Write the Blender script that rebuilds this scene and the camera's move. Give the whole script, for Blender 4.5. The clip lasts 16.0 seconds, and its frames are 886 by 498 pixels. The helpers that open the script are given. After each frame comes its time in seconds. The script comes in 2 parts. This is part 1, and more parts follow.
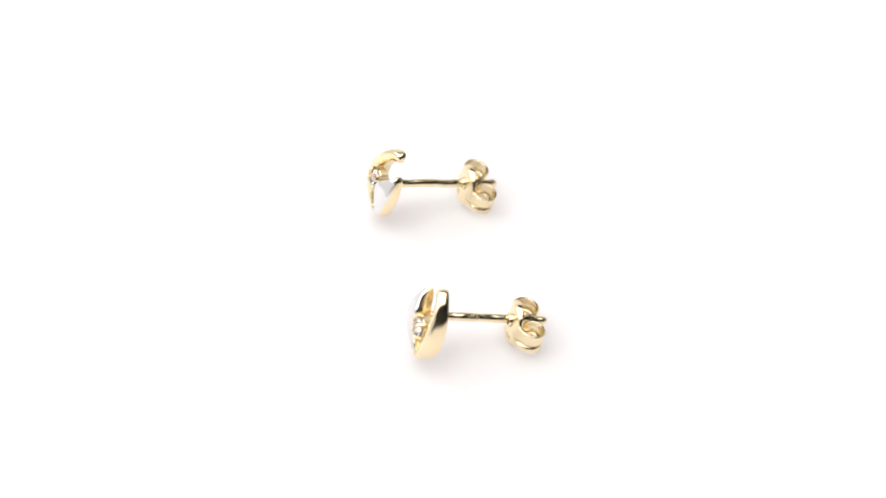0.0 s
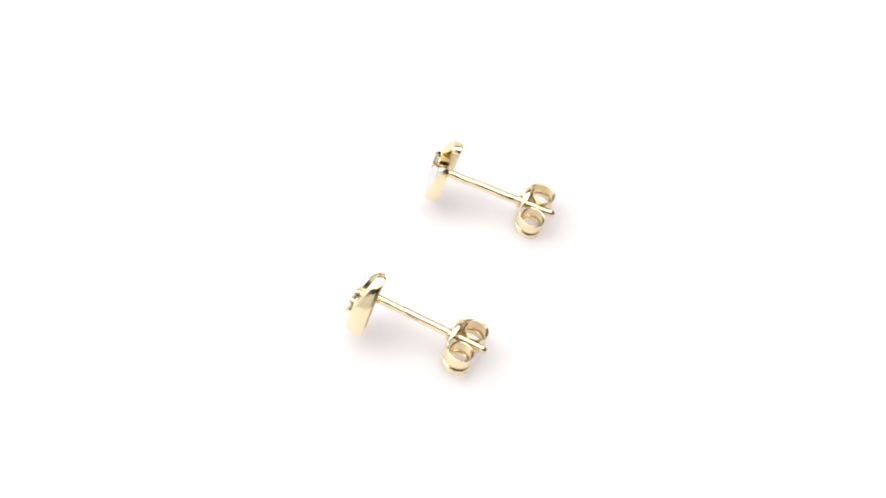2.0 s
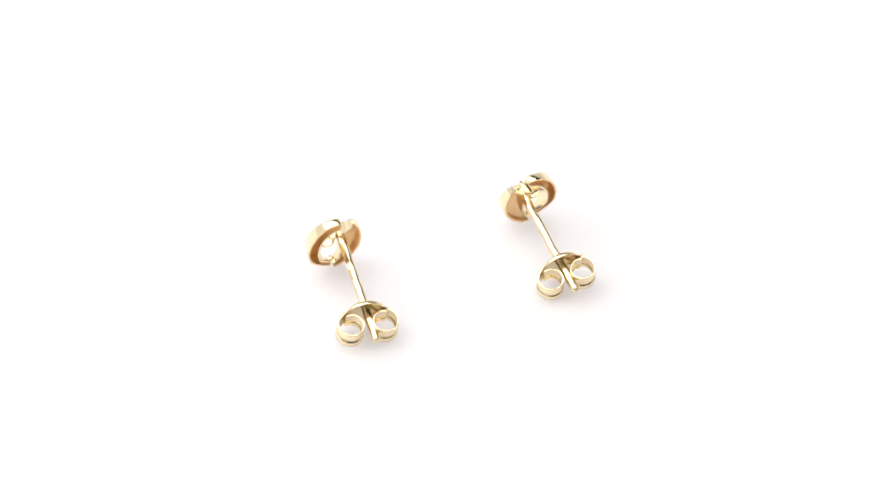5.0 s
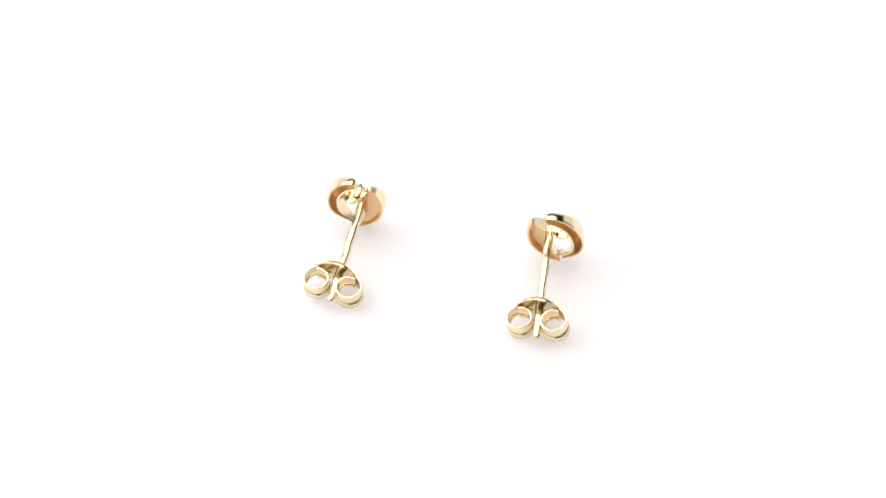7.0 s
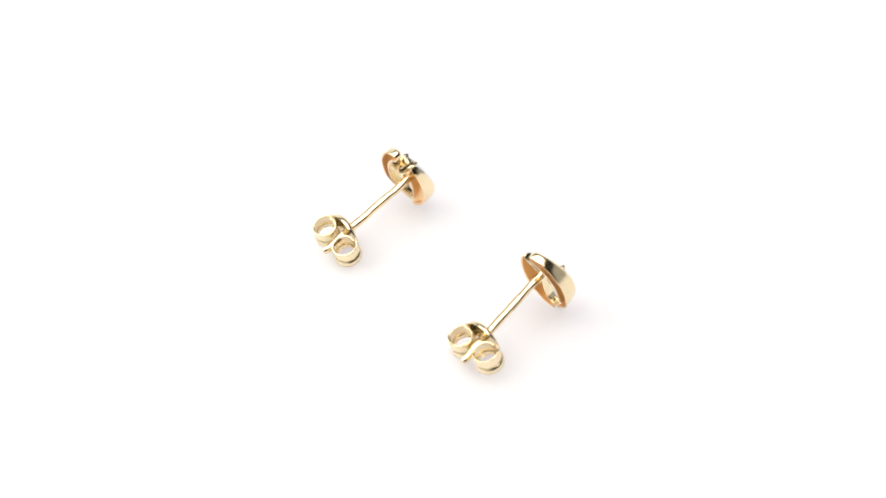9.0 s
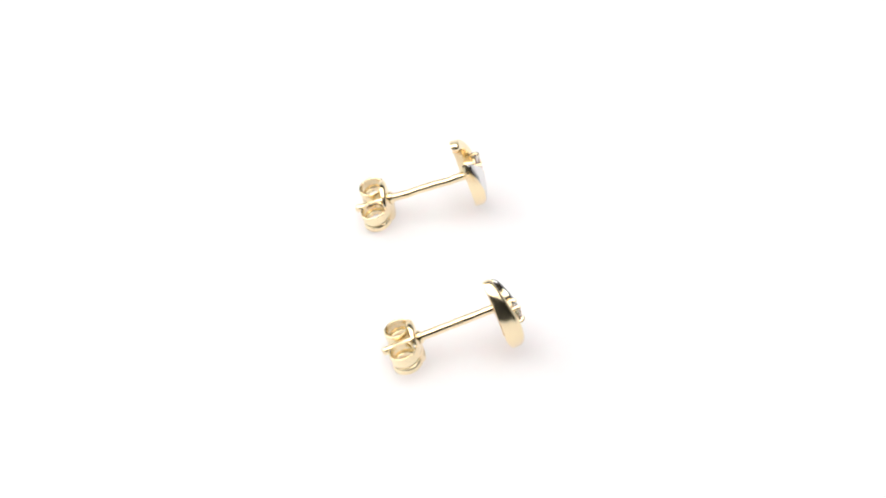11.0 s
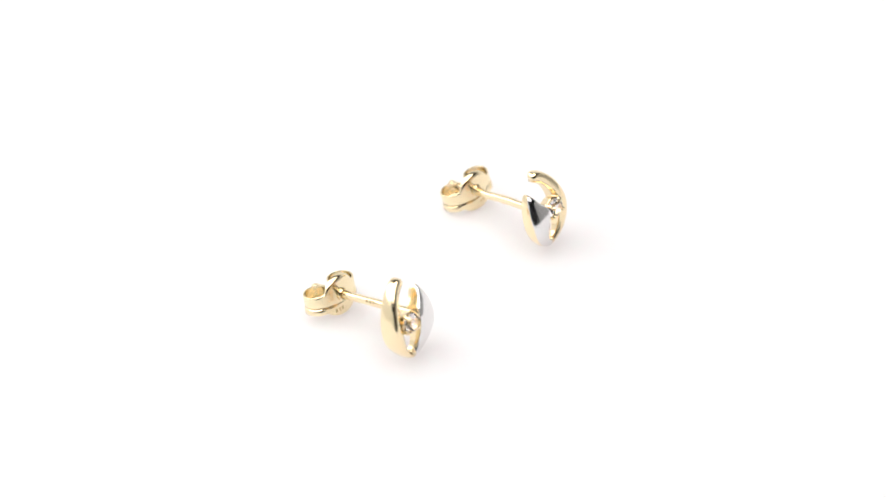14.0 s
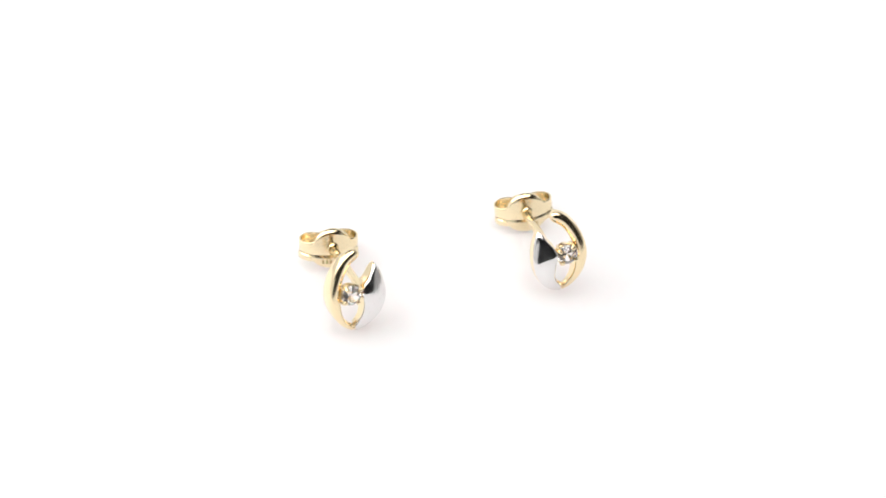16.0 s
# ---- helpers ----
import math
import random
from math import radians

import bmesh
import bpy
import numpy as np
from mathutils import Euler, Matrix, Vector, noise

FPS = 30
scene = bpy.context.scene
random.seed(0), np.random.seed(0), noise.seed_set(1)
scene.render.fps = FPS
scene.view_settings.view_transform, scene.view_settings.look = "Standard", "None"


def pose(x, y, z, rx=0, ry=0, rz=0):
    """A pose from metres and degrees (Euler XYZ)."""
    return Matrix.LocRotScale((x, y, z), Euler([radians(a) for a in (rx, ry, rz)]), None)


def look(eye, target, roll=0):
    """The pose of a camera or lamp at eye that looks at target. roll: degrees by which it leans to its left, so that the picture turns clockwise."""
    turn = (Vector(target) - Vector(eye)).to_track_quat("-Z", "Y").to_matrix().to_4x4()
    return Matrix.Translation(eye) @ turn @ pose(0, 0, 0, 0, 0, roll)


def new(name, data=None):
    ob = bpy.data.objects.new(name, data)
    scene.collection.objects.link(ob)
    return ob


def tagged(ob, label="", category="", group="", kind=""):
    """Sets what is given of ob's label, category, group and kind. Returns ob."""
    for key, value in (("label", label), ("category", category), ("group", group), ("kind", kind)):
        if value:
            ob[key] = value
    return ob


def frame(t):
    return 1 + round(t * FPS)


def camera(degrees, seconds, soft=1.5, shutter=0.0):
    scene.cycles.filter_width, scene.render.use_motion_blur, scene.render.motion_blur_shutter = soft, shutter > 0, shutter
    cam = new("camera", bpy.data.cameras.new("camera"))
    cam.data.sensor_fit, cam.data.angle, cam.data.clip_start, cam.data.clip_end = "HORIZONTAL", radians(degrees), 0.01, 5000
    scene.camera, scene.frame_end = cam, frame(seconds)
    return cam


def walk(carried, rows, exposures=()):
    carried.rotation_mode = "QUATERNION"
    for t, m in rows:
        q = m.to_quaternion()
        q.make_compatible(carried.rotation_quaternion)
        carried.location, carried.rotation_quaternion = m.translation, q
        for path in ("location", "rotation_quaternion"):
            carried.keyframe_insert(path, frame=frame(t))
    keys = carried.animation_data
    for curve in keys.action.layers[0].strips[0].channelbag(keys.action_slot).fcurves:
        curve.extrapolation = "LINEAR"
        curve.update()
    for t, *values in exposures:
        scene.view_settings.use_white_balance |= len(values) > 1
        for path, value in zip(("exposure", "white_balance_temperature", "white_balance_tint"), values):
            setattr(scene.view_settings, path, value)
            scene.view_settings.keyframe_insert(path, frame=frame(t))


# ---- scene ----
# ---- camera: it stands still, the turntable turns ----
SECONDS = 16.0
MM = 0.001
LIFT = 3.54 * MM                 # height of the aimed-at point over the turntable
DIST, ELEV, ASIDE = 182.8 * MM, radians(43.35), -0.25 * MM
cam = camera(27.03, SECONDS, soft=1.5)
EYE = (ASIDE, -DIST * math.cos(ELEV), LIFT + DIST * math.sin(ELEV))
cam.data.dof.use_dof, cam.data.dof.focus_distance, cam.data.dof.aperture_fstop = True, 0.182, 20.0
STAND = look(EYE, (ASIDE, 0.0, LIFT))
walk(cam, [(0.0, STAND), (SECONDS, STAND)], exposures=[(0.0, 0.0), (SECONDS, 0.0)])

TURN = -16.684                   # degrees a second, clockwise from above

# ---- light: a photographer's light tent, unseen, inferred from reflections: lamp panel on top, open towards the dim studio ----
world = bpy.data.worlds.new("studio_air")
scene.world = world
world.use_nodes = True
world.node_tree.nodes["Background"].inputs[0].default_value = (0.5, 0.52, 0.56, 1)
world.node_tree.nodes["Background"].inputs[1].default_value = 0.02


def area_lamp(name, eye, target, sx, sy, watts, colour):
    data = bpy.data.lights.new(name, "AREA")
    data.shape, data.size, data.size_y = "RECTANGLE", sx, sy
    data.energy, data.color = watts, colour
    ob = new(name, data)
    ob.matrix_world = look(eye, target)
    return ob


area_lamp("tent_lamp_top", (-0.02, -0.045, 0.468), (-0.02, -0.044, 0), 0.62, 0.51, 2.60, (1.0, 0.985, 0.97))
# unseen lamp on the left, inferred from brighter reflections and shadows falling right
area_lamp("tent_lamp_side", (-0.335, 0.05, 0.24), (0, 0, 0.02), 0.40, 0.36, 1.05, (1.0, 0.985, 0.97))


# ---- materials ----
def material(name, colour, rough, metal=0.0, spread=0.05, size=400.0, bump=0.0, bump_size=900.0, rough_spread=0.06):
    """A surface with colour and gloss varied at two scales and a fine relief."""
    mat = bpy.data.materials.new(name)
    mat.use_nodes = True
    nt = mat.node_tree
    bsdf = nt.nodes["Principled BSDF"]
    co = nt.nodes.new("ShaderNodeTexCoord")
    big = nt.nodes.new("ShaderNodeTexNoise")
    big.inputs["Scale"].default_value, big.inputs["Detail"].default_value = size, 3.0
    fine = nt.nodes.new("ShaderNodeTexNoise")
    fine.inputs["Scale"].default_value, fine.inputs["Detail"].default_value = bump_size, 5.0
    for n in (big, fine):
        nt.links.new(co.outputs["Object"], n.inputs["Vector"])
    mix = nt.nodes.new("ShaderNodeMix")
    mix.data_type = "RGBA"
    mix.inputs[6].default_value = (*[c * (1 - spread) for c in colour], 1)
    mix.inputs[7].default_value = (*[min(1.0, c * (1 + spread)) for c in colour], 1)
    nt.links.new(big.outputs["Fac"], mix.inputs[0])
    nt.links.new(mix.outputs[2], bsdf.inputs["Base Color"])
    ramp = nt.nodes.new("ShaderNodeMapRange")
    ramp.inputs["From Min"].default_value, ramp.inputs["From Max"].default_value = 0.3, 0.7
    ramp.inputs["To Min"].default_value = max(0.02, rough - rough_spread)
    ramp.inputs["To Max"].default_value = rough + rough_spread
    nt.links.new(fine.outputs["Fac"], ramp.inputs["Value"])
    nt.links.new(ramp.outputs["Result"], bsdf.inputs["Roughness"])
    bsdf.inputs["Metallic"].default_value = metal
    if bump:
        bp = nt.nodes.new("ShaderNodeBump")
        bp.inputs["Strength"].default_value, bp.inputs["Distance"].default_value = bump, 0.0001
        nt.links.new(fine.outputs["Fac"], bp.inputs["Height"])
        nt.links.new(bp.outputs["Normal"], bsdf.inputs["Normal"])
    return mat


GOLD = material("polished_yellow_gold", (0.925, 0.78, 0.515), 0.17, 1.0, 0.03, 350, 0.10, 1500, 0.04)
# rough cast gold; orange of light bouncing in the hollows is put into its colour
GOLD_RAW_BOUNCE = material("cast_gold_bounce_tinted", (0.94, 0.69, 0.40), 0.46, 1.0, 0.05, 500, 0.25, 2500)
GOLD_SHEET = material("stamped_yellow_gold_sheet", (0.92, 0.785, 0.525), 0.20, 1.0, 0.03, 400, 0.14, 1800, 0.05)
RHODIUM = material("polished_white_rhodium", (0.80, 0.79, 0.785), 0.15, 1.0, 0.06, 900, 0.10, 2600, 0.05)
MARK = material("engraved_mark", (0.62, 0.49, 0.29), 0.40, 1.0, 0.1, 3000)
# the shadows' pinkish tint is put into this colour; subsurface softens them
ACRYLIC = material("white_acrylic", (0.83, 0.81, 0.825), 0.42, 0.0, 0.008, 60, 0.02, 900)
bs = ACRYLIC.node_tree.nodes["Principled BSDF"]
bs.inputs["Subsurface Weight"].default_value = 0.9
bs.inputs["Subsurface Radius"].default_value = (1.0, 0.9, 0.93)
bs.inputs["Subsurface Scale"].default_value = 0.016
FABRIC = material("white_tent_fabric", (0.84, 0.84, 0.84), 0.85, 0.0, 0.02, 30, 0.2, 1200)
REFLECTOR = material("dimmed_white_reflector", (0.62, 0.62, 0.61), 0.85, 0.0, 0.02, 30)
REFLECTION_GREY = material("grey_reflection_card", (0.36, 0.355, 0.35), 0.85, 0.0, 0.03, 30)
DARK_SURROUND = material("dark_surround", (0.045, 0.045, 0.047), 0.9, 0.0, 0.15, 25, 0.3, 700)
DARK_SURROUND_FLOOR = material("dark_surround_floor", (0.06, 0.058, 0.056), 0.85, 0.0, 0.15, 25, 0.3, 700)


def gem_material():
    mat = bpy.data.materials.new("clear_zirconia")
    mat.use_nodes = True
    bsdf = mat.node_tree.nodes["Principled BSDF"]
    bsdf.inputs["Base Color"].default_value = (1.0, 0.95, 0.935, 1)
    bsdf.inputs["Roughness"].default_value = 0.02
    bsdf.inputs["IOR"].default_value = 1.76
    bsdf.inputs["Transmission Weight"].default_value = 1.0
    return mat


GEM = gem_material()


# ---- mesh tools ----
def part(name, bm, mat, parent, label="", smooth=True, crease=35, inside=None):
    bmesh.ops.recalc_face_normals(bm, faces=bm.faces)
    me = bpy.data.meshes.new(name)
    if smooth:
        lim = radians(crease)
        for f in bm.faces:
            f.smooth = True
        for e in bm.edges:
            if len(e.link_faces) == 2 and e.calc_face_angle(0.0) > lim:
                e.smooth = False
    bm.to_mesh(me)
    bm.free()
    me.materials.append(mat)
    if inside:
        me.materials.append(inside)
    ob = new(name, me)
    ob.parent = parent
    if label:
        tagged(ob, label)
    return ob


def loft(sections, closed_ring=True, caps=True, inner_from=None):
    """Rings of equally many points, joined in order; sides from inner_from on take the second material."""
    bm = bmesh.new()
    rings = [[bm.verts.new(p) for p in s] for s in sections]
    n = len(rings[0])
    for a, b in zip(rings, rings[1:]):
        for i in range(n if closed_ring else n - 1):
            k = (i + 1) % n
            f = bm.faces.new((a[i], a[k], b[k], b[i]))
            f.material_index = int(inner_from is not None and i >= inner_from)
    if caps:
        bm.faces.new(rings[0])
        bm.faces.new(rings[-1])
    return bm


def spline(points, n):
    """n points evenly spread along a Catmull-Rom curve."""
    p = [Vector(q) for q in points]
    p = [p[0] * 2 - p[1], *p, p[-1] * 2 - p[-2]]
    dense = []
    for i in range(1, len(p) - 2):
        a, b, c, d = p[i - 1:i + 3]
        for k in range(24):
            t = k / 24
            dense.append(0.5 * (2 * b + (c - a) * t + (2 * a - 5 * b + 4 * c - d) * t * t + (3 * b - a - 3 * c + d) * t ** 3))
    dense.append(p[-2])
    run = [0.0]
    for a, b in zip(dense, dense[1:]):
        run.append(run[-1] + (b - a).length)
    out, j = [], 0
    for i in range(n):
        want = run[-1] * i / (n - 1)
        while j < len(run) - 2 and run[j + 1] < want:
            j += 1
        f = (want - run[j]) / max(1e-9, run[j + 1] - run[j])
        out.append(dense[j].lerp(dense[j + 1], min(1, max(0, f))))
    return out


def disc_rings(profile, n=32, centre=(0, 0), axis="y"):
    """Rings (radius, along) turned round an axis parallel to y or z."""
    out = []
    for r, h in profile:
        ring = []
        for i in range(n):
            a = 2 * math.pi * i / n
            u, v = r * math.cos(a), r * math.sin(a)
            ring.append((centre[0] + u, h, centre[1] + v) if axis == "y" else (centre[0] + u, centre[1] + v, h))
        out.append(ring)
    return out


def scaled(sections, k):
    return [[tuple(c * k for c in p) for p in s] for s in sections]


def slab(name, lo, hi, mat, label, category, bevel=0.0):
    bm = bmesh.new()
    bmesh.ops.create_cube(bm, size=1.0)
    for v in bm.verts:
        v.co = [(lo[i] + hi[i]) / 2 + v.co[i] * (hi[i] - lo[i]) for i in range(3)]
    if bevel:
        bmesh.ops.bevel(bm, geom=bm.edges[:], offset=bevel, segments=2, affect="EDGES")
    return tagged(part(name, bm, mat, None, crease=30), label, category, kind="structure")


# ---- the unseen light tent, its walls sized for the metal's reflections, and the surround ----
def build_tent():
    # unseen dark enclosure, added to give the metal its dark reflections
    slab("floor", (-0.66, -0.66, -0.05), (0.66, 0.66, -0.0205), DARK_SURROUND_FLOOR, "unseen dark floor added under the light tent", "table")
    slab("wall_north", (-0.66, 0.66, -0.05), (0.66, 0.68, 0.72), DARK_SURROUND, "unseen dark wall added round the light tent", "curtain")
    slab("wall_south", (-0.66, -0.68, -0.05), (0.66, -0.66, 0.72), DARK_SURROUND, "unseen dark wall added round the light tent", "curtain")
    slab("wall_west", (-0.68, -0.68, -0.05), (-0.66, 0.68, 0.72), DARK_SURROUND, "unseen dark wall added round the light tent", "curtain")
    slab("wall_east", (0.66, -0.68, -0.05), (0.68, 0.68, 0.72), DARK_SURROUND, "unseen dark wall added round the light tent", "curtain")
    slab("ceiling", (-0.68, -0.68, 0.72), (0.68, 0.68, 0.74), DARK_SURROUND, "unseen dark ceiling added over the light tent", "ceiling")
    slab("tent_floor", (-0.38, -0.36, -0.020), (0.38, 0.38, -0.0145), FABRIC, "white fabric floor of a light tent", "light tent")
    slab("tent_wall", (-0.38, 0.37, -0.0145), (0.38, 0.38, 0.30), FABRIC, "white fabric back wall of a light tent", "light tent")
    slab("tent_wall", (-0.38, -0.36, -0.0145), (-0.37, 0.37, 0.48), FABRIC, "white fabric side wall of a light tent", "light tent")
    slab("tent_wall", (0.37, 0.12, -0.0145), (0.38, 0.37, 0.20), FABRIC, "short white fabric side wall of a light tent", "light tent")
    # unseen grey card, added so the metal mirrors a mid-dark tone on its right
    slab("side_card", (0.37, -0.22, -0.0145), (0.38, 0.12, 0.20), REFLECTION_GREY, "unseen grey card added to set reflections on the right", "card")
    # unseen panel added to brighten reflections towards the front left
    slab("tent_flap", (-0.38, -0.37, -0.0145), (-0.055, -0.36, 0.25), REFLECTOR, "unseen off-white reflector panel added at the front left", "light tent")
    slab("tent_roof", (-0.38, -0.36, 0.48), (0.38, 0.20, 0.49), FABRIC, "white fabric roof of a light tent", "light tent")


def build_turntable():
    prof = [(0.05, -0.0), (60, 0), (154.4, 0), (154.85, -0.25), (155, -0.7), (155, -11.5), (154.5, -12), (60, -12), (0.05, -12)]
    base = new("turntable")
    tagged(base, "round glossy white acrylic turntable plate", "turntable")
    part("plate", loft(scaled(disc_rings(prof, 128, axis="z"), MM)), ACRYLIC, base, crease=20)
    foot = [(0.05, -12), (70, -12), (72, -14.5), (0.05, -14.5)]
    part("foot", loft(scaled(disc_rings(foot, 64, axis="z"), MM)), ACRYLIC, base, crease=20)
    return base


# ---- the earrings ----
BAND_FRONT = lambda z: 1.76 - 0.048 * (z + 0.8) ** 2
BAND_BACK = lambda z: 0.03 * max(0.0, z - 1.6) + 0.20 * max(0.0, -1.2 - z) + 0.03 * max(0.0, -1.2 - z) ** 2 - 0.12
LEAF_FRONT = lambda z: 2.46 - (0.17 * (z + 0.5) + 0.075 * (z + 0.5) ** 2 if z > -0.5 else 0.082 * (z + 0.5) ** 2)
LEAF_BACK = lambda z: 0.70 - 0.028 * (z + 0.5) ** 2 + 0.05 * max(0.0, -1.5 - z)
BAND_DOME = [(1.0, 0.50), (0.97, 0.33), (0.86, 0.17), (0.60, 0.05), (0.2, 0.0), (-0.2, 0.01), (-0.58, 0.09), (-0.84, 0.24), (-0.96, 0.42), (-1.0, 0.66)]
LEAF_DOME = [(1.0, 0.42), (0.985, 0.34), (0.93, 0.27), (0.65, 0.15), (0.25, 0.06), (-0.2, 0.01), (-0.55, 0.0), (-0.84, 0.05), (-0.96, 0.13), (-1.0, 0.26)]


END = {0: 0.5, 1: 0.82, 2: 0.96}     # how the bar narrows at its free end


def shell(outer, inner, front, back, dome, wall, drop):
    """A hollow, open-backed bar whose front swells between two curves; points (x, z)."""
    rings = []
    for i, (p, q) in enumerate(zip(outer, inner)):
        tip = END.get(i, 1.0)
        mid, half = (p + q) / 2, max(0.02, (p - q).length / 2 * tip)
        n = (p - q).normalized()
        t = min(wall, half * 0.55)
        k = 1 - t / half
        squeeze = min(1.0, half / 0.45)
        top = front(mid.y) - drop
        bk = min(back(mid.y), top - 0.45)
        centre = (top + bk) / 2 - 0.1
        top, bk = centre + (top - centre) * tip, centre + (bk - centre) * tip
        belly = bk + 0.5 * (top - dome[0][1] * squeeze - bk)

        def at(u, y):
            c = mid + n * (u * half)
            return (c.x, y, c.y)

        ring = [at(0.97, bk), at(1, bk + 0.05), at(1.05, belly)] + [at(u, top - d * squeeze) for u, d in dome] + [at(-1, bk + 0.02)]
        low_out, low_in = top - dome[0][1] * squeeze - t * 0.6, top - dome[-1][1] * squeeze - t * 0.6
        ring += [at(-k, bk + 0.03), at(-k, max(bk + 0.05, low_in)), at(0, max(bk + 0.06, top - t - 0.1)), at(k, max(bk + 0.05, low_out)), at(k, bk + 0.01)]
        rings.append(ring)
    return rings


def cap(outer, inner, front, dome, drop, thick, inset):
    """The thin plated skin on the front of such a bar."""
    rings = []
    for i, (p, q) in enumerate(zip(outer, inner)):
        mid, half = (p + q) / 2, max(0.02, (p - q).length / 2 * END.get(i, 1.0))
        n = (p - q).normalized()
        squeeze = min(1.0, half / 0.45)
        top = front(mid.y) - drop - (1 - END.get(i, 1.0)) * 0.7

        def at(u, y):
            c = mid + n * (u * half)
            return (c.x, y, c.y)

        ring = [at(u * inset, top + thick - d * squeeze) for u, d in dome]
        ring += [at(u * inset, top - 0.05 - d * squeeze) for u, d in reversed(dome)]
        rings.append(ring)
    return rings


def tube(points, radii, n=14):
    rings = []
    p = [Vector(q) for q in points]
    for i, c in enumerate(p):
        d = (p[min(i + 1, len(p) - 1)] - p[max(i - 1, 0)]).normalized()
        u = d.orthogonal().normalized() if i == 0 else (u - d * u.dot(d)).normalized()
        v = d.cross(u)
        rings.append([tuple(c + (u * math.cos(a) + v * math.sin(a)) * radii[i]) for a in (2 * math.pi * k / n for k in range(n))])
    return rings


GOLD_OUT = [(-0.14, 3.62), (0.04, 3.88), (0.38, 3.98), (0.98, 3.84), (1.82, 3.34), (2.74, 2.30), (3.40, 0.95), (3.66, -0.45), (3.46, -1.90), (2.88, -3.10), (2.12, -4.00), (1.46, -4.46)]
GOLD_IN = [(-0.09, 3.22), (0.02, 2.98), (0.26, 2.82), (0.70, 2.62), (1.24, 2.22), (1.84, 1.46), (2.26, 0.58), (2.46, -0.45), (2.46, -1.66), (2.32, -2.58), (1.96, -3.28), (1.46, -3.74)]
LEAF_OUT = [(-1.50, 2.32), (-1.84, 1.37), (-2.00, 0.35), (-1.99, -0.7), (-1.72, -1.87), (-1.16, -2.97), (-0.28, -3.92), (0.50, -4.38), (1.20, -4.54)]
LEAF_IN = [(-1.12, 2.16), (-0.48, 1.30), (0.22, 0.62), (0.50, -0.1), (0.40, -1.05), (0.42, -2.05), (0.60, -2.88), (0.90, -3.42), (1.22, -3.72)]
STONE = (1.50, -0.08)


def head_parts(ear, put):
    curve = lambda pts, n: [Vector((v.x, v.y)) for v in spline([(a, b, 0) for a, b in pts], n)]
    go, gi, lo, li = curve(GOLD_OUT, 44), curve(GOLD_IN, 44), curve(LEAF_OUT, 40), curve(LEAF_IN, 40)
    part("gold_band", loft(put(shell(go, gi, BAND_FRONT, BAND_BACK, BAND_DOME, 0.20, 0.0)), inner_from=14), GOLD, ear, "curved polished yellow gold band, hollow behind", crease=50, inside=GOLD_RAW_BOUNCE)
    leaf = part("leaf_body", loft(put(shell(lo, li, LEAF_FRONT, LEAF_BACK, LEAF_DOME, 0.24, 0.05)), inner_from=14), GOLD, ear, "yellow gold leaf shell, hollow behind", crease=50, inside=GOLD_RAW_BOUNCE)
    part("plated_face", loft(put(cap(lo, li, LEAF_FRONT, LEAF_DOME, 0.05, 0.05, 0.985))), RHODIUM, leaf, "mirror-bright white rhodium face")
    # joint of leaf and band at the lower tip
    tip = [(1.12, -3.70), (1.34, -3.90), (1.40, -4.12)]
    part("tip_joint", loft(put(tube([(a, 0.98 + 0.10 * i, b) for i, (a, b) in enumerate(tip)], [0.16, 0.32, 0.22]))), GOLD, ear)
    for bx, by, bz in ((1.06, 1.10, -3.60), (1.34, 1.36, -3.80), (1.40, 1.28, -4.06)):
        part("bead", loft(put(disc_rings([(0.02, by - 0.14), (0.11, by - 0.09), (0.15, by), (0.11, by + 0.09), (0.02, by + 0.14)], 10, (bx, bz)))), GOLD, ear)
    # stone setting
    cx, cz = STONE
    f = 0.28                     # how far the setting stands forward
    cup = [(1.32 * r, y + f) for r, y in ((0.52, 0.45), (0.60, 0.42), (0.74, 0.95), (0.86, 1.45), (0.84, 1.52), (0.72, 1.50), (0.60, 1.0), (0.50, 0.5))]
    bm = loft(put(disc_rings(cup + cup[:1], 28, (cx, cz))), caps=False)
    bmesh.ops.remove_doubles(bm, verts=bm.verts, dist=1e-7)
    setting = part("stone_setting", bm, GOLD, ear, "round yellow gold collet")
    for k in range(4):
        a = math.pi * (0.25 + 0.5 * k) + 0.25
        px, pz = cx + 1.08 * math.cos(a), cz + 1.08 * math.sin(a)
        ix, iz = cx + 0.92 * math.cos(a), cz + 0.92 * math.sin(a)
        way = [(cx + 0.80 * math.cos(a), 0.5 + f, cz + 0.80 * math.sin(a)), (px, 1.2 + f, pz), (px, 1.75 + f, pz), (ix, 2.0 + f, iz), (ix, 2.10 + f, iz), (ix, 2.14 + f, iz)]
        part("prong", loft(put(tube(way, [0.14, 0.18, 0.20, 0.23, 0.17, 0.05], 10))), GOLD, setting)
    for ex, ez, r in ((0.30, 0.15, 0.22), (2.60, -0.2, 0.22)):
        part("bridge", loft(put(tube([(cx + (ex - cx) * 0.5, 1.45, cz + (ez - cz) * 0.55), (ex, 1.35, ez)], [r, r], 10))), GOLD_RAW_BOUNCE, setting)
    # cut stone: table, crown, girdle, pavilion
    bm = bmesh.new()
    for r, y, n, off in ((0.58, 2.06, 8, 0), (0.85, 1.91, 8, 0.5), (1.03, 1.73, 16, 0), (1.03, 1.69, 16, 0), (0.54, 1.22, 8, 0.5)):
        for p in put([[(cx + r * math.cos(2 * math.pi * (i + off) / n), y + f, cz + r * math.sin(2 * math.pi * (i + off) / n)) for i in range(n)]])[0]:
            bm.verts.new(p)
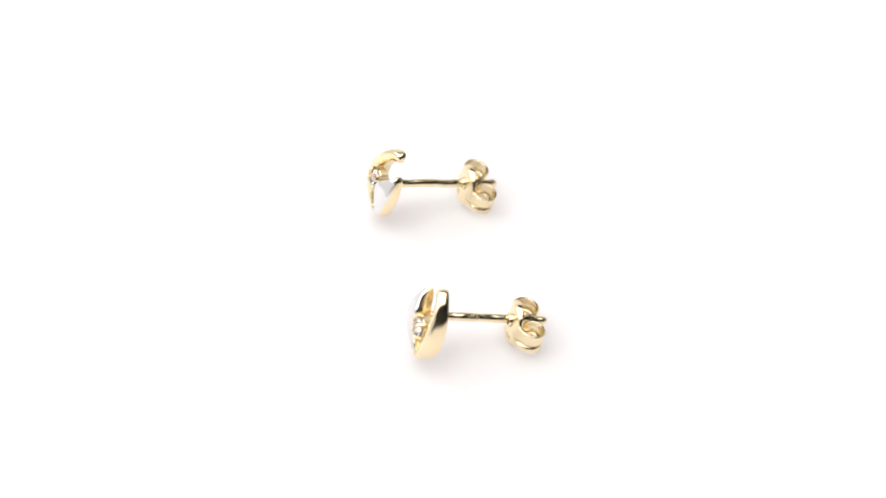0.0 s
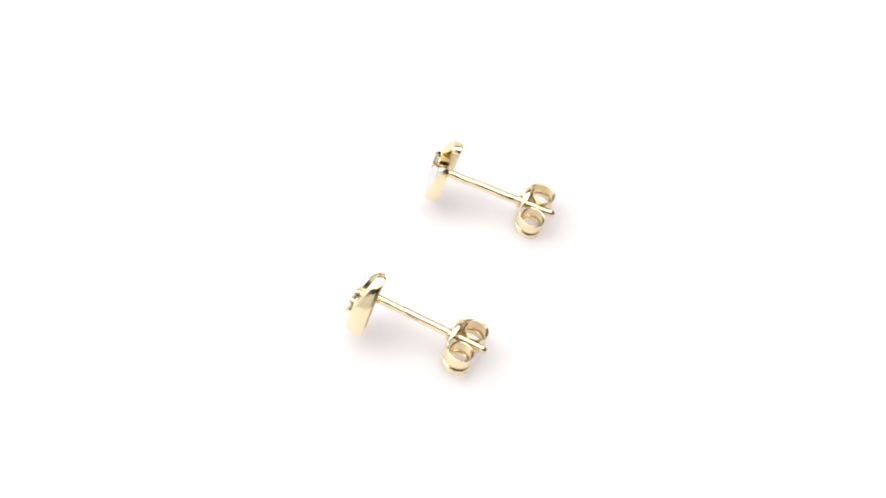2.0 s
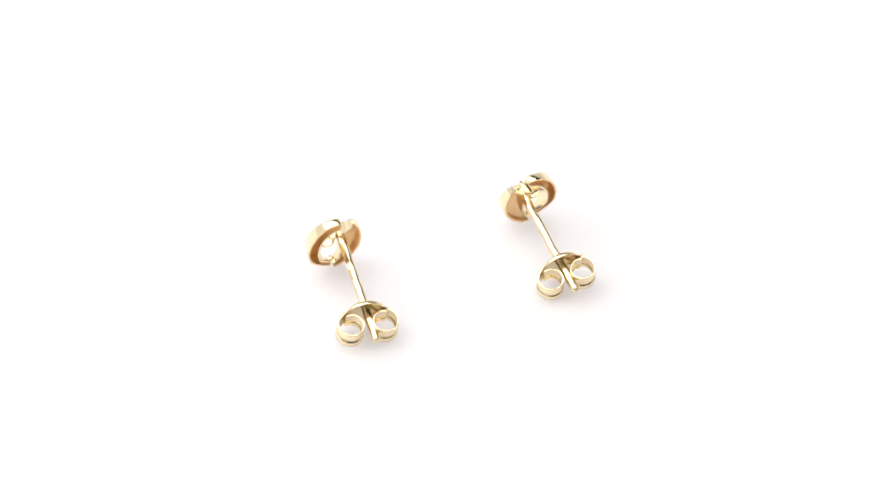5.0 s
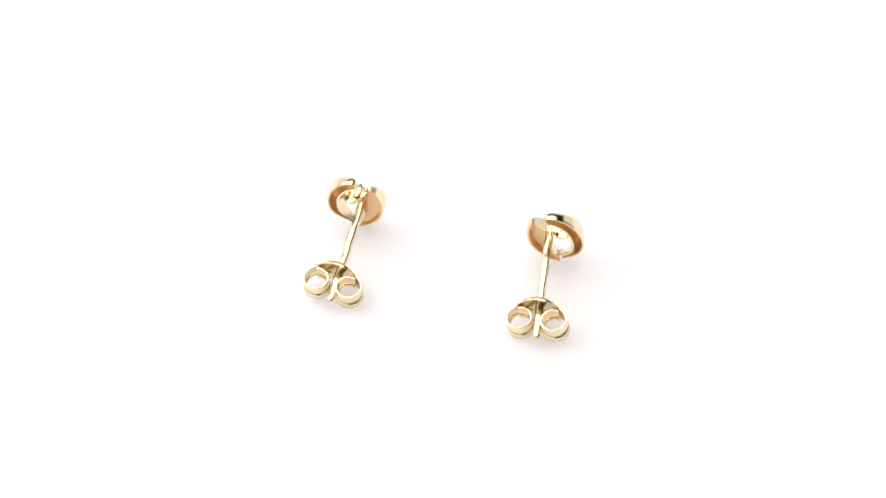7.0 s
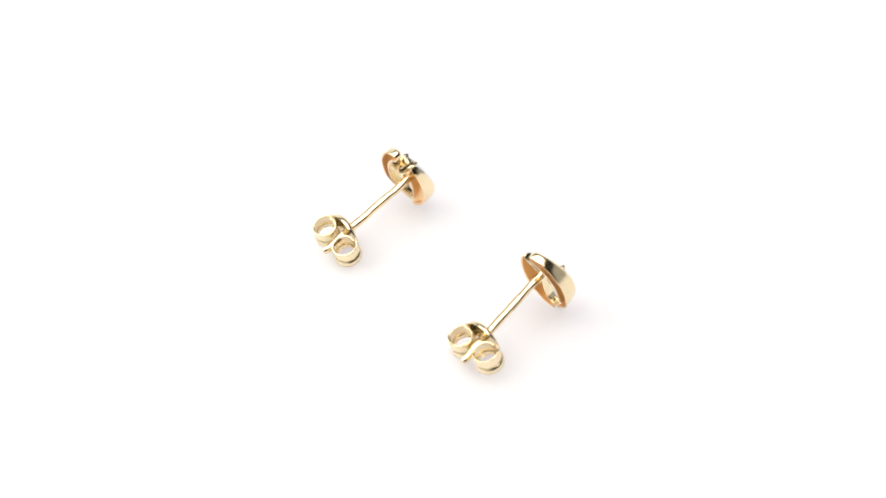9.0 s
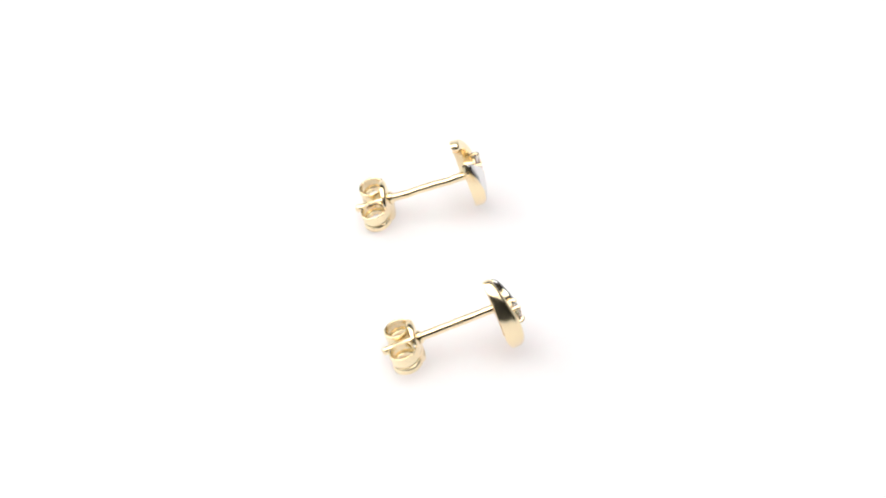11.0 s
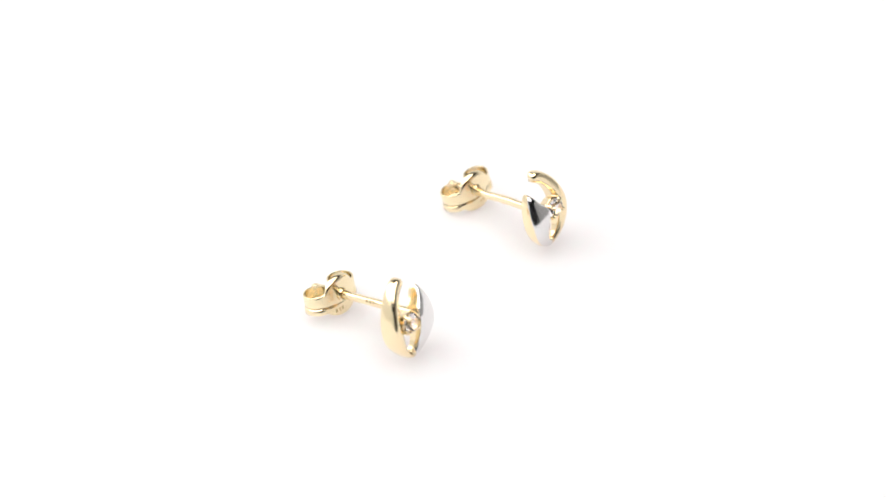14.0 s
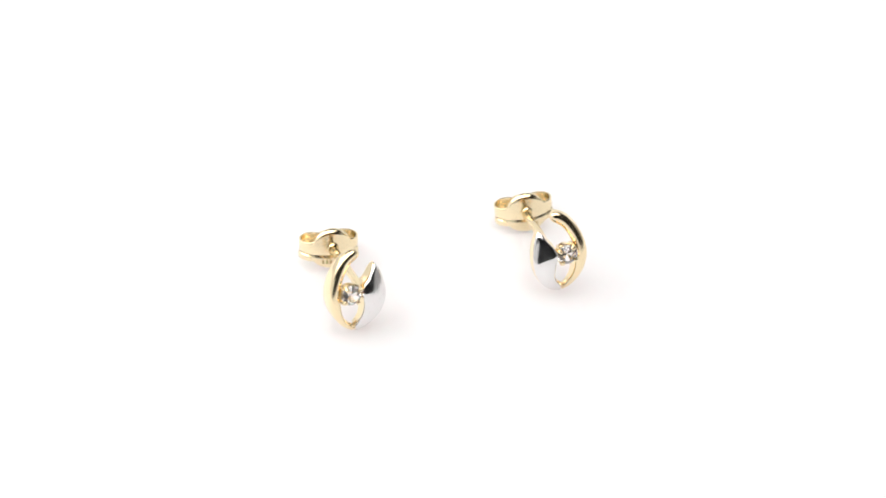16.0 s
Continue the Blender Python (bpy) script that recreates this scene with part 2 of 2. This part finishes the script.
    bm.verts.new(put([[(cx, 0.88 + f, cz)]])[0][0])
    bmesh.ops.convex_hull(bm, input=bm.verts[:])
    part("gemstone", bm, GEM, setting, "clear brilliant-cut zirconia", smooth=False)


def post_part(ear, put, bend):
    n, way, rad = 60, [], []
    for i in range(n + 1):
        y = 1.9 - (1.9 + POST_END) * i / n
        w = 0.03 * math.sin(y * 1.5) + 0.025 * math.sin(y * 2.9 + 1)
        way.append((w * 0.5 + bend * max(0.0, 1 + y / 7), y, w * 0.5))
        rad.append(0.42 + 0.013 * math.sin(y * 2.1 + 0.6) + 0.004 * math.sin(y * 5.1))
    rad[n - 1] *= 0.92
    rad[n] *= 0.6
    post = part("post", loft(put(tube(way, rad, 20))), GOLD, ear, "thin slightly wavy yellow gold post")
    for k in range(3):
        y, a = -2.75 - 0.42 * k, radians(38)
        rim = lambda r, side: (bend * (1 + y / 7) + r * math.cos(a) - side * math.sin(a), r * math.sin(a) + side * math.cos(a))
        bar = []
        for r in (0.37, 0.432):
            bar.append([(rim(r, c)[0], y + dy, rim(r, c)[1]) for c, dy in ((-0.14, -0.15), (0.14, -0.15), (0.14, 0.15), (-0.14, 0.15))])
        part("hallmark_bar", loft(put(bar)), MARK, post)


POST_END = 10.85
CLUTCH = -7.2


def clutch_parts(ear, put):
    t = 0.10
    # stamped plate: a strip with a lobe above and below, the upper one folded back along its rim
    lobe = lambda x: max(0.0, 1 - (x / 1.85) ** 2) ** 0.7
    bow = lambda x, z: CLUTCH - 0.10 * x * x
    rings = []
    for i in range(41):
        x = 2.35 * math.sin(math.pi * (i / 40 - 0.5))
        k = lobe(x)
        top, low, fold = 0.60 + 1.32 * k, -1.36 - 0.72 * k, 0.02 + 0.40 * k
        line = -0.62 - 0.08 * (1 - (x / 2.2) ** 2)
        mid = []
        for n in range(25):
            z = low + (top - fold - low) * n / 24
            mid.append((bow(x, z) - 0.09 * math.exp(-((z - line) / 0.15) ** 2) - 0.10 * k * max(0.0, low + 0.5 - z) ** 2, z))
        y0, z0 = mid[-1]
        for n in range(1, 8):
            a = radians(100) * n / 7
            mid.append((y0 - fold * (1 - math.cos(a)), z0 + fold * math.sin(a)))
        front, back = [], []
        for n, (y, z) in enumerate(mid):
            (ya, za), (yb, zb) = mid[max(n - 1, 0)], mid[min(n + 1, len(mid) - 1)]
            size = math.hypot(yb - ya, zb - za)
            ny, nz = (zb - za) / size, -(yb - ya) / size
            front.append((x, y + ny * t, z + nz * t))
            back.append((x, y - ny * t, z - nz * t))
        rings.append(front + back[::-1])
    clutch = part("butterfly_clutch", loft(put(rings)), GOLD_SHEET, ear, "stamped yellow gold butterfly back plate", crease=70)
    prof = [(0.43, 0.02), (0.66, 0.02), (0.64, 0.22), (0.56, 0.30), (0.46, 0.26), (0.43, 0.02)]
    bm = loft(put(disc_rings([(r, CLUTCH + h + 0.08) for r, h in prof], 24)), caps=False)
    bmesh.ops.remove_doubles(bm, verts=bm.verts, dist=1e-7)
    part("hole_rim", bm, GOLD_SHEET, clutch)
    thin = 0.078
    for side in (-1, 1):
        cx, cy, r0 = 1.64, CLUTCH - 1.72, 1.31
        path = [(2.12, CLUTCH - 0.43)]
        for i in range(37):
            a = radians(60 - 350 * i / 36)
            r = r0 - 0.26 * (i / 36) ** 1.5
            path.append((cx + r * math.cos(a), cy + r * math.sin(a)))
        pts = [Vector((x, y)) for x, y in path]
        rings = []
        zz = [-1.36, -1.30, -0.92, -0.80, -0.70, -0.60, -0.2, 0.2, 0.52, 0.58]
        dip = [0.02, 0.08, 0.07, 0.02, -0.14, -0.01, 0.0, 0.0, 0.01, -0.01]
        for i, p in enumerate(pts):
            d = (pts[min(i + 1, len(pts) - 1)] - pts[max(i - 1, 0)]).normalized()
            n = Vector((-d.y, d.x))
            if n.dot(p - Vector((cx, cy))) < 0:
                n = -n
            ring = [(side * (p.x + n.x * (thin + e)), p.y + n.y * (thin + e), z) for z, e in zip(zz, dip)]
            ring.append((side * p.x, p.y, zz[-1] + 0.05))
            ring += [(side * (p.x + n.x * (e - thin)), p.y + n.y * (e - thin), z) for z, e in reversed(list(zip(zz, dip)))]
            ring.append((side * p.x, p.y, zz[0] - 0.06))
            rings.append(ring)
        part("scroll", loft(put(rings)), GOLD_SHEET, clutch, "curled yellow gold spring scroll", crease=70)
    for k in range(3):
        x0, z0 = 0.10 + 0.38 * k, -1.62
        foot = [(x0, z0), (x0 + 0.22, z0), (x0 + 0.22, z0 + 0.4), (x0, z0 + 0.4)]
        bar = [[(x, bow(x, z) + 0.06, z) for x, z in foot], [(x, bow(x, z) + t + 0.015, z) for x, z in foot]]
        part("hallmark_bar", loft(put(bar)), MARK, clutch)


def build_earring(mirror, tilt, roll, head_on, head_aside, head_up, head_pitch, head_yaw, clutch_yaw, clutch_roll, clutch_aside, bend, label):
    """Local axes: y to the front of the head, z up; the origin is on the ground under the post's root."""
    ear = new("stud_earring")
    tagged(ear, label, "earring", "pair of stud earrings")
    lean = pose(0, 0, 0, tilt, 0, 0)
    spin = pose(0, 0, 0, 0, -roll * mirror, 0)

    def put_with(m):
        def put(sections):
            return [[tuple((m @ Vector((mirror * x, y, z))) * MM) for x, y, z in s] for s in sections]
        return put

    head_parts(ear, put_with(lean @ pose(head_aside, head_on, head_up, head_pitch, 0, head_yaw) @ spin))
    post_part(ear, put_with(lean), bend)
    hub, seat = Matrix.Translation((0, CLUTCH, 0)), Matrix.Translation((mirror * clutch_aside, CLUTCH, 0))
    clutch_parts(ear, put_with(lean @ seat @ pose(0, 0, 0, 0, clutch_roll, clutch_yaw) @ hub.inverted()))
    down = min(v.co.z for ob in ear.children_recursive for v in ob.data.vertices)
    for ob in ear.children_recursive:
        ob.data.transform(Matrix.Translation((0, 0, -down)))
    return ear


build_tent()
turntable = build_turntable()
ear_a = build_earring(-1, 15.4, -6.0, 0.46, 0.0, 0.02, -0.6, -2.0, -5.0, 3.0, 0.15, 0.0, "two-tone gold stud earring lying on the turntable")
ear_b = build_earring(1, 15.6, 2.0, 0.32, -0.06, -0.16, -1.3, 4.5, -3.9, -8.0, 0.0, 0.12, "mirror-image two-tone gold stud earring lying beside its twin")


def motions():
    steps = [i * 0.25 for i in range(int(SECONDS * 4) + 1)]
    turned = lambda t: pose(0, 0, 0, 0, 0, TURN * t)
    walk(turntable, [(t, turned(t)) for t in steps])
    # places at the start: root of the post over the turntable's axis, and the heading of the head
    for ear, x, y, heading in ((ear_a, -0.50, -9.94, 102.1), (ear_b, -4.62, 8.93, 109.2)):
        put = pose(x * MM, y * MM, 0, 0, 0, heading)
        walk(ear, [(t, turned(t) @ put) for t in steps])


motions()
